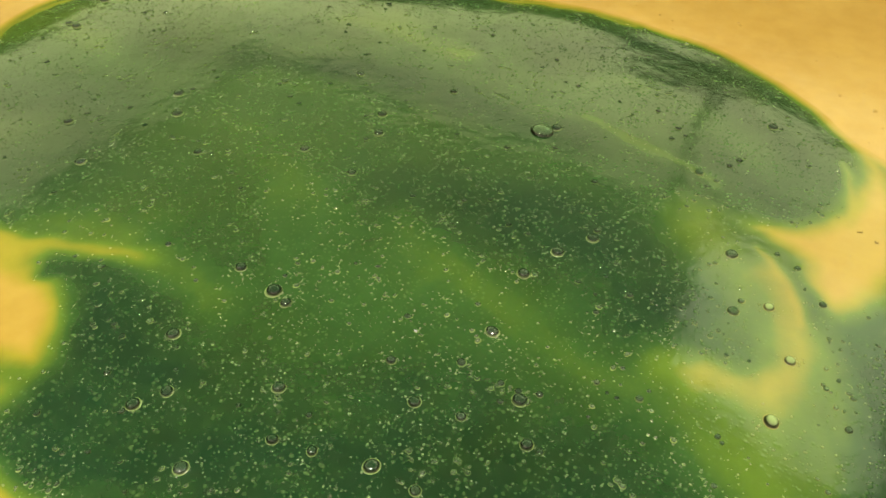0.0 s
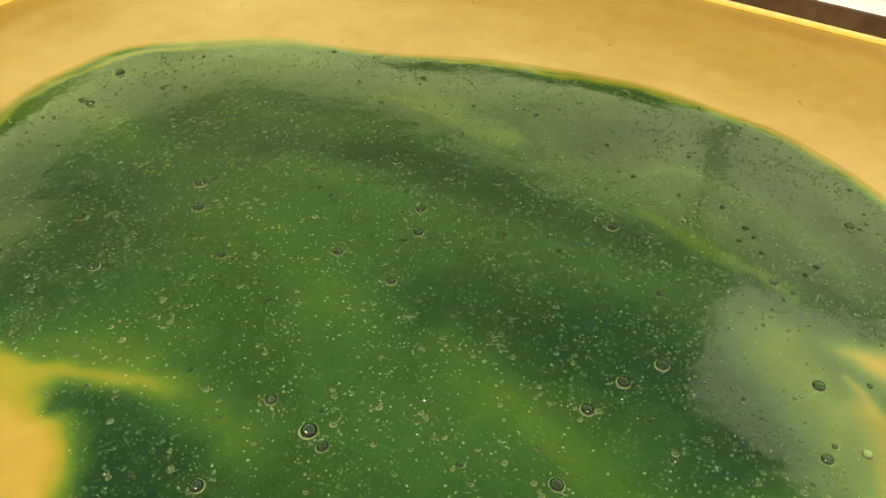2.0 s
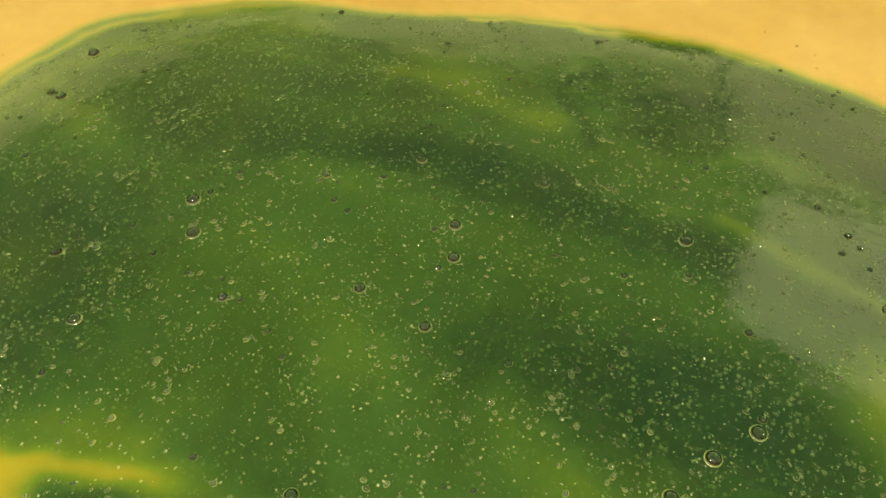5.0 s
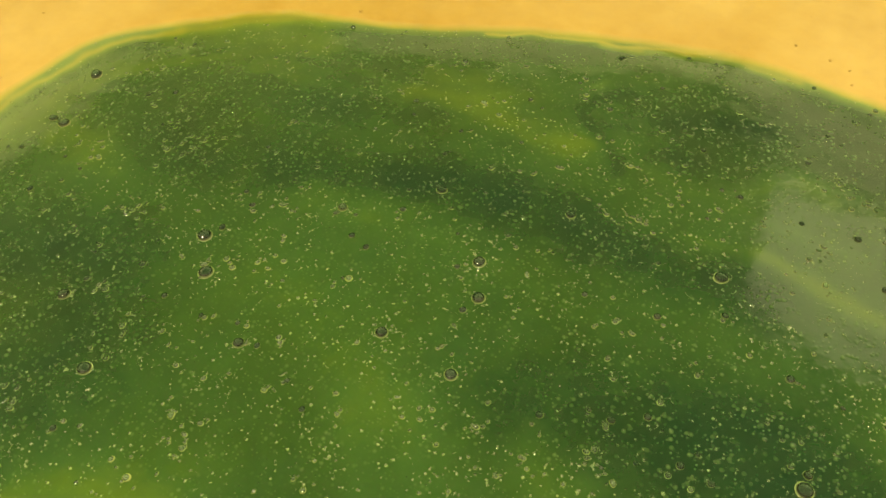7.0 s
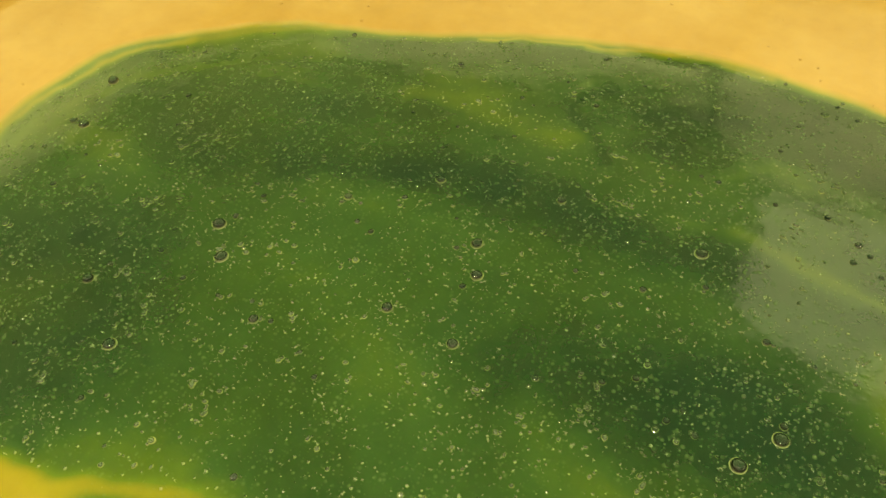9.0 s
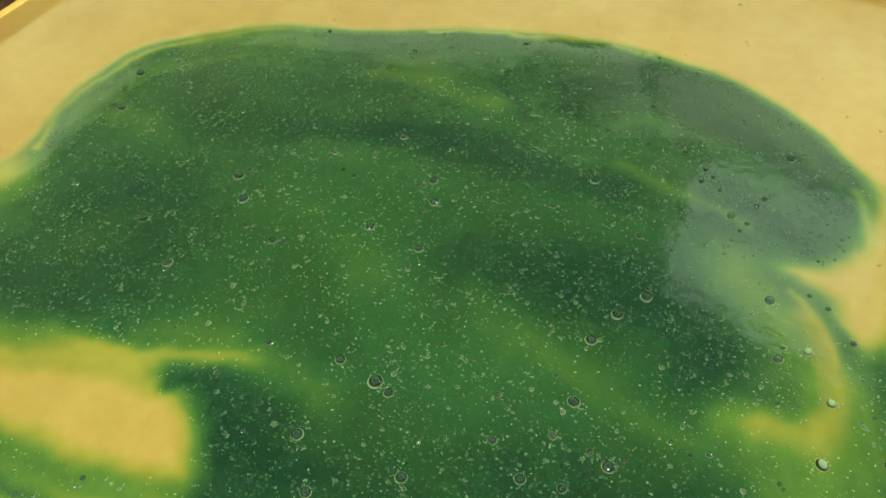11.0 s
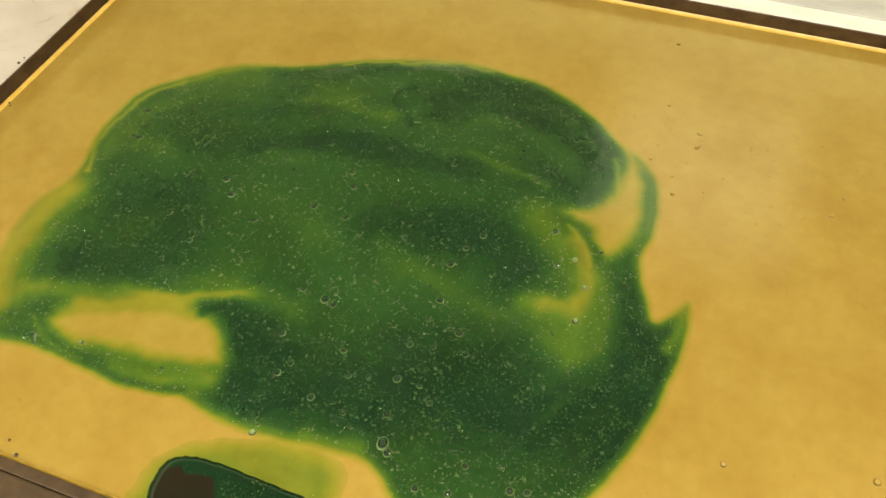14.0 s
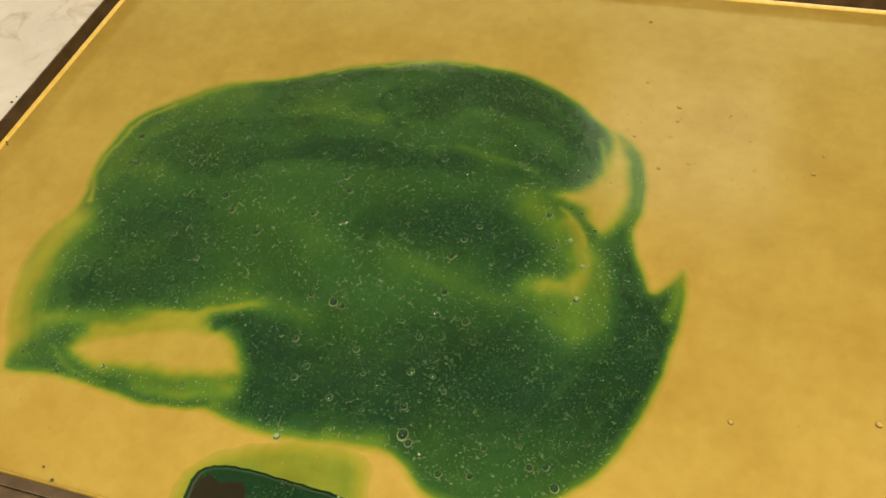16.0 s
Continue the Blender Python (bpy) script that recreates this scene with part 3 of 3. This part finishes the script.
tagged(yellow_syrup(), "golden yellow translucent sugar syrup filling the cooling table", "syrup")



def gob():
    """A thick gob of green against the near rail."""
    line = smooth_line([(-0.070, -0.2735), (-0.078, -0.248), (-0.076, -0.224), (-0.060, -0.212), (-0.030, -0.207), (0.030, -0.208), (0.085, -0.212), (0.112, -0.225), (0.120, -0.2735)], False, 6)
    bm = bmesh.new()
    mid = np.array([0.015, -0.2735])
    rings = []
    for s, z in ((1.0, 0.0008), (0.975, 0.0026), (0.94, 0.0040), (0.87, 0.0054), (0.75, 0.0063), (0.5, 0.0068)):
        rings.append([bm.verts.new((*(mid + (p - mid) * s + 0.0006 * (s > 0.9) * np.array([math.sin(k * 2.3 + k * k), math.sin(k * 1.7 - k * k)])), z)) for k, p in enumerate(line)])
        for v in rings[-1]:
            v.co.y = max(v.co.y, -0.2738)
    for a, c in zip(rings, rings[1:]):
        for k in range(len(line) - 1):
            bm.faces.new((a[k], c[k], c[k + 1], a[k + 1]))
    bm.faces.new(rings[-1])
    low = [bm.verts.new((v.co.x, v.co.y, -0.004)) for v in rings[0]]
    for k in range(len(line) - 1):
        bm.faces.new((low[k], rings[0][k], rings[0][k + 1], low[k + 1]))
    bmesh.ops.recalc_face_normals(bm, faces=bm.faces)
    ob = part("syrup_gob", bm, SYRUP, smooth=True)
    # these top faces carry the dark reflection as colour
    ob.data.materials.append(GOB_REFLECTION)
    for p in ob.data.polygons:
        if p.center.z > 0.0066 or (p.center.x < -0.015 and p.center.y < -0.226 and p.center.z > 0.0035):
            p.material_index = 1
    ob.data.attributes.new("dye", "FLOAT", "POINT").data.foreach_set("value", np.full(len(ob.data.vertices), 1.0, np.float32))
    return tagged(ob, "thick glossy gob of very dark green syrup against the rail", "syrup")


gob()


# ---- bubbles ----
def surface_z(q):
    dye, edge = dye_at(q)
    z = np.where(edge > -0.013, -0.0005 + 0.0016 * step(edge, -0.030, 0.040) + swell(q) * step(edge, 0, 0.03), 0.0)
    return dye, np.maximum(z, 0.0)


def dome_verts(seg, rings, flat, skirt=0.0):
    """Unit dome, open below: verts and faces. skirt: the syrup drawn up round its foot."""
    profile = [(math.cos(math.pi / 2 * r / rings), flat * math.sin(math.pi / 2 * r / rings)) for r in range(rings)]
    if skirt:
        profile = [(1 + skirt, 0.0), (1 + skirt * 0.55, flat * 0.07), (1 + skirt * 0.2, flat * 0.20)] + [(x * 0.99, flat * 0.32 + z * 0.68) for x, z in profile]
    v, f = [], []
    for r, (x, z) in enumerate(profile):
        for k in range(seg):
            b = 2 * math.pi * (k + 0.5 * (r % 2)) / seg
            v.append((x * math.cos(b), x * math.sin(b), z))
    v.append((0, 0, flat))
    n = len(profile)
    for r in range(n - 1):
        for k in range(seg):
            f.append((r * seg + k, r * seg + (k + 1) % seg, (r + 1) * seg + (k + 1) % seg, (r + 1) * seg + k))
    for k in range(seg):
        f.append(((n - 1) * seg + k, (n - 1) * seg + (k + 1) % seg, n * seg))
    return np.array(v), f


def film_mesh(name, verts, faces, dye, mat):
    me = bpy.data.meshes.new(name)
    me.from_pydata([tuple(p) for p in verts], [], faces)
    me.attributes.new("dye", "FLOAT", "POINT").data.foreach_set("value", np.full(len(verts), dye, np.float32) if np.isscalar(dye) else dye.astype(np.float32))
    me.polygons.foreach_set("use_smooth", np.ones(len(me.polygons), bool))
    me.materials.append(mat)
    return me


def ring_verts(seg, tube, r_major, r_minor, squash):
    v, f = [], []
    for s in range(seg):
        b = 2 * math.pi * s / seg
        for k in range(tube):
            c = 2 * math.pi * k / tube
            r = r_major + r_minor * math.cos(c)
            v.append((r * math.cos(b), r * math.sin(b), squash * r_minor * math.sin(c)))
    for s in range(seg):
        for k in range(tube):
            f.append((s * tube + k, ((s + 1) % seg) * tube + k, ((s + 1) % seg) * tube + (k + 1) % tube, s * tube + (k + 1) % tube))
    return np.array(v), f


rng = np.random.default_rng(7)
DOMES = {}
# tops darkened, feet and rims paled: the bubble's shading is put into its colour
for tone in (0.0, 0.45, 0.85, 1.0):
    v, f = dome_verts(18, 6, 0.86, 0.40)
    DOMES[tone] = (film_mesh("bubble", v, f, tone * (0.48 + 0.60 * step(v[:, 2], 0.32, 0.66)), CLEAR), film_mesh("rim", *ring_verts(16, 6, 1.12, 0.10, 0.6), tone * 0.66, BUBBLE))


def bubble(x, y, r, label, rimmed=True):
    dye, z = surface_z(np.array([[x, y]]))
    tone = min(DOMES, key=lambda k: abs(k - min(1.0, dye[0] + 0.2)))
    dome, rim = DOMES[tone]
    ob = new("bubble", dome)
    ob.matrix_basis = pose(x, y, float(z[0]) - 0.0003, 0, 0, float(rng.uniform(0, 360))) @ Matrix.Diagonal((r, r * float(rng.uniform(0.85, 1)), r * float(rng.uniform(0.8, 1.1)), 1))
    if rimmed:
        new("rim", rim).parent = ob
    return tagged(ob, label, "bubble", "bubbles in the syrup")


GREEN_LABEL, GOLD_LABEL = "large clear air bubble in glossy green syrup", "small clear air bubble in golden syrup"
# the largest ones
LARGE = [(0.000, 0.000, 48), (0.012, -0.004, 36), (-0.030, 0.005, 36), (0.124, 0.040, 42), (-0.045, 0.180, 38), (-0.034, 0.159, 36), (0.143, 0.138, 40), (-0.177, 0.102, 44),
         (-0.195, 0.122, 44), (-0.135, 0.177, 30), (-0.090, 0.216, 34), (0.222, 0.170, 40), (-0.358, 0.196, 44), (-0.237, 0.052, 36), (0.158, 0.007, 42)]
LARGE_B = [(0.126, -0.135, 62), (0.134, -0.143, 40), (-0.006, -0.167, 44), (-0.238, -0.136, 34), (0.112, -0.023, 36), (0.046, -0.052, 38), (0.114, -0.065, 44), (0.118, -0.105, 40),
           (0.035, -0.113, 40), (0.289, -0.154, 46), (0.261, -0.140, 38), (0.277, -0.136, 36), (0.139, -0.065, 32), (0.156, -0.080, 32), (-0.003, -0.084, 38), (-0.012, -0.099, 40)]
LARGE_C = [(-0.341, 0.150, 40), (-0.192, 0.024, 42), (0.129, 0.116, 40), (0.119, 0.089, 40), (0.081, -0.214, 36), (-0.037, -0.216, 40), (0.074, -0.118, 32), (0.212, -0.131, 32),
           (0.205, -0.162, 34), (0.173, -0.167, 36), (0.236, 0.125, 36), (0.253, 0.139, 34), (0.273, 0.106, 32), (0.274, 0.061, 42), (-0.028, -0.054, 40), (-0.068, 0.116, 34)]
LARGE_D = [(-0.131, 0.075, 32), (0.210, 0.317, 38), (0.087, -0.007, 30), (0.137, -0.018, 30), (0.173, -0.015, 36), (0.120, 0.012, 30), (0.063, -0.078, 34), (0.084, -0.073, 32),
           (-0.015, 0.235, 30), (-0.024, 0.112, 34), (0.074, 0.232, 40), (-0.351, 0.150, 30), (0.180, 0.237, 34)]
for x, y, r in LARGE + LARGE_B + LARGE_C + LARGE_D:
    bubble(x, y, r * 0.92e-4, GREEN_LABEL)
for x, y, r in [(0.300, 0.533, 34), (0.127, 0.516, 28), (0.522, 0.291, 42), (0.534, 0.322, 36), (0.356, 0.374, 40), (0.356, 0.350, 40), (0.341, 0.268, 34), (0.421, 0.371, 32),
                (0.305, 0.315, 28), (0.447, 0.331, 30), (0.376, 0.282, 32), (0.310, 0.413, 28), (0.449, -0.047, 44), (0.588, -0.018, 50)]:
    bubble(x, y, r * 0.7e-4, GOLD_LABEL)


def clumpy(q, scale):
    return np.array([noise.noise(Vector((x * scale, y * scale, 3.1))) for x, y in q])


# middling ones, scattered in clumps through the green
made = 0
while made < 195:
    q = rng.uniform((-0.40, -0.19), (0.39, 0.41), (400, 2))
    d, _ = dye_at(q)
    pick = (d > 0.5) & (clumpy(q, 22) + rng.uniform(-0.35, 0.35, 400) > 0.05)
    for x, y in q[pick][:195 - made]:
        bubble(float(x), float(y), float(rng.uniform(0.0011, 0.0022)), "small clear air bubble in glossy green syrup", False)
        made += 1


def froth(name, count, bounds, sizes, keep, label, clumps=False, hubs=None, shape=(7, 3, 0.66), tone=0.62, crown_shade=0.35):
    """Tiny bubbles nobody could count, in one mesh."""
    base, faces = dome_verts(*shape)
    q = rng.uniform(bounds[0], bounds[1], (count * (4 if clumps else 10), 2))
    if clumps:
        hub = q[rng.integers(0, len(q) // 6, count * 3)]
        q = np.concatenate([q, hub + rng.normal(0, 0.0028, hub.shape)])
        rng.shuffle(q)
    q = q[keep(q)][:count]
    if hubs is not None:
        near = np.repeat(hubs, 22, 0)
        turn, far = rng.uniform(0, 2 * math.pi, len(near)), near[:, 2] * 1e-4 * rng.uniform(0.8, 2.8, len(near))
        q = np.concatenate([q, near[:, :2] + np.stack([np.cos(turn), np.sin(turn)], 1) * far[:, None]])
    dye, z = surface_z(q)
    r = sizes[0] + (sizes[1] - sizes[0]) * rng.random(len(q)) ** 2.2
    stretch = rng.uniform(0.75, 1.25, (len(q), 1, 2))
    v = base[None] * r[:, None, None]
    v[:, :, :2] *= stretch
    v += np.column_stack([q, z - 0.0001])[:, None]
    n = len(base)
    all_faces = [tuple(k + i * n for k in f) for i in range(len(q)) for f in faces]
    # tops get a higher value than feet: painted shading, not more dye
    me = film_mesh(name, v.reshape(-1, 3).tolist(), all_faces, (dye[:, None] * tone * rng.uniform(0.85, 1.15, (len(q), 1)) + np.minimum(1, dye[:, None] * 2) * (1 - tone * 0.85) * crown_shade * step(base[None, :, 2], 0.25, 0.60)).ravel(), BUBBLE)
    return tagged(new(name, me), label, "bubbles", kind="stuff")


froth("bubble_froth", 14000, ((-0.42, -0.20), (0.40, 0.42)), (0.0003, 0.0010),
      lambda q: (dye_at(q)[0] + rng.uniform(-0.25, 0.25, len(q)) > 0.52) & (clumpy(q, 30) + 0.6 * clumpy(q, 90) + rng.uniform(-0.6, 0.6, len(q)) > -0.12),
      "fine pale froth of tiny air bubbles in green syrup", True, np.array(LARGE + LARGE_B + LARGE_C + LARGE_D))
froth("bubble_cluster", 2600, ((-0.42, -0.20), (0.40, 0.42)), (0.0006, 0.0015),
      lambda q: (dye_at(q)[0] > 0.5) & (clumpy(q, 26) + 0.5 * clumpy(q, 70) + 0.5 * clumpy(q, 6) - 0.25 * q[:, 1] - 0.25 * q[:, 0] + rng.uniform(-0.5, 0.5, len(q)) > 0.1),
      "small glossy air bubbles scattered through the green syrup", True, shape=(10, 4, 0.80, 0.42), tone=0.52, crown_shade=0.75)
froth("bubble_specks", 1300, ((WX0 + 0.02, WY0 + 0.02), (1.0, WY1 - 0.02)), (0.0005, 0.0016),
      lambda q: (dye_at(q)[0] < 0.1) & (rng.random(len(q)) < 0.06 + 0.8 * np.exp(-((q[:, 0] - 0.45) / 0.16) ** 2 - ((q[:, 1] - 0.33) / 0.12) ** 2)),
      "scattered tiny air bubbles in golden syrup")

# a bubble whose skin settles into a flat film and slips under
popping = tagged(new("bursting_bubble"), "bursting bubble with a pale skin in green syrup", "bubble")
POP = (0.0665, 0.2235, 0.0010)
popping.location = POP
dome_ob = new("dome", film_mesh("dome", dome_verts(20, 6, 0.55)[0] * np.array([0.0088, 0.0075, 0.0085]), dome_verts(20, 6, 0.55)[1], 0.85, CLEAR))
dome_ob.parent = popping
v, f = dome_verts(20, 3, 0.06)
film_ob = new("skin", film_mesh("skin", v * np.array([0.0074, 0.0062, 0.008]), f, 0.6, SKIN))
film_ob.parent = popping
tagged(film_ob, "pale grey flat skin")

# ---- crumbs ----
for x, y, z, r in [(-0.227, -0.268, 0.0, 0.0021), (-0.556, 0.151, 0.001, 0.0016), (-0.552, 0.147, 0.001, 0.0013), (-0.244, -0.257, 0.0, 0.0015), (0.135, 0.640, RAIL - 0.002, 0.0045), (-0.566, 0.205, RAIL, 0.0022), (-0.565, 0.216, RAIL, 0.0015)]:
    bm = bmesh.new()
    bmesh.ops.create_icosphere(bm, subdivisions=2, radius=r)
    for w in bm.verts:
        w.co *= 1 + 0.35 * noise.noise(w.co * 700 + Vector((x * 50, y * 50, 0)))
        w.co.z *= 0.6
    bmesh.ops.translate(bm, vec=(0, 0, r * 0.45), verts=bm.verts)
    ob = part("crumb", bm, CRUMB)
    ob.location = (x, y, z)
    tagged(ob, "dark crumb of burnt sugar", "crumb", "crumbs")


# ---- movement ----
def motions():
    walk(dome_ob, [(0.0, pose(0, 0, 0)), (0.25, pose(0, 0, -0.0006)), (0.5, pose(0, 0, -0.0062)), (0.7, pose(0, 0, -0.0075)), (16.0, pose(0, 0, -0.0075))])
    walk(film_ob, [(0.0, pose(0, 0, -0.0030)), (0.35, pose(0, 0, -0.0012)), (0.5, pose(0, 0, 0.0006)), (0.95, pose(0, 0, 0.0006)),
                   (1.1, pose(0, 0, -0.0006, -12, 14)), (1.3, pose(0, 0, -0.0022, -20, 26)), (1.7, pose(0, 0, -0.0034, -22, 28)), (2.1, pose(0, 0, -0.0060, -22, 28)), (16.0, pose(0, 0, -0.0060, -22, 28))])


motions()
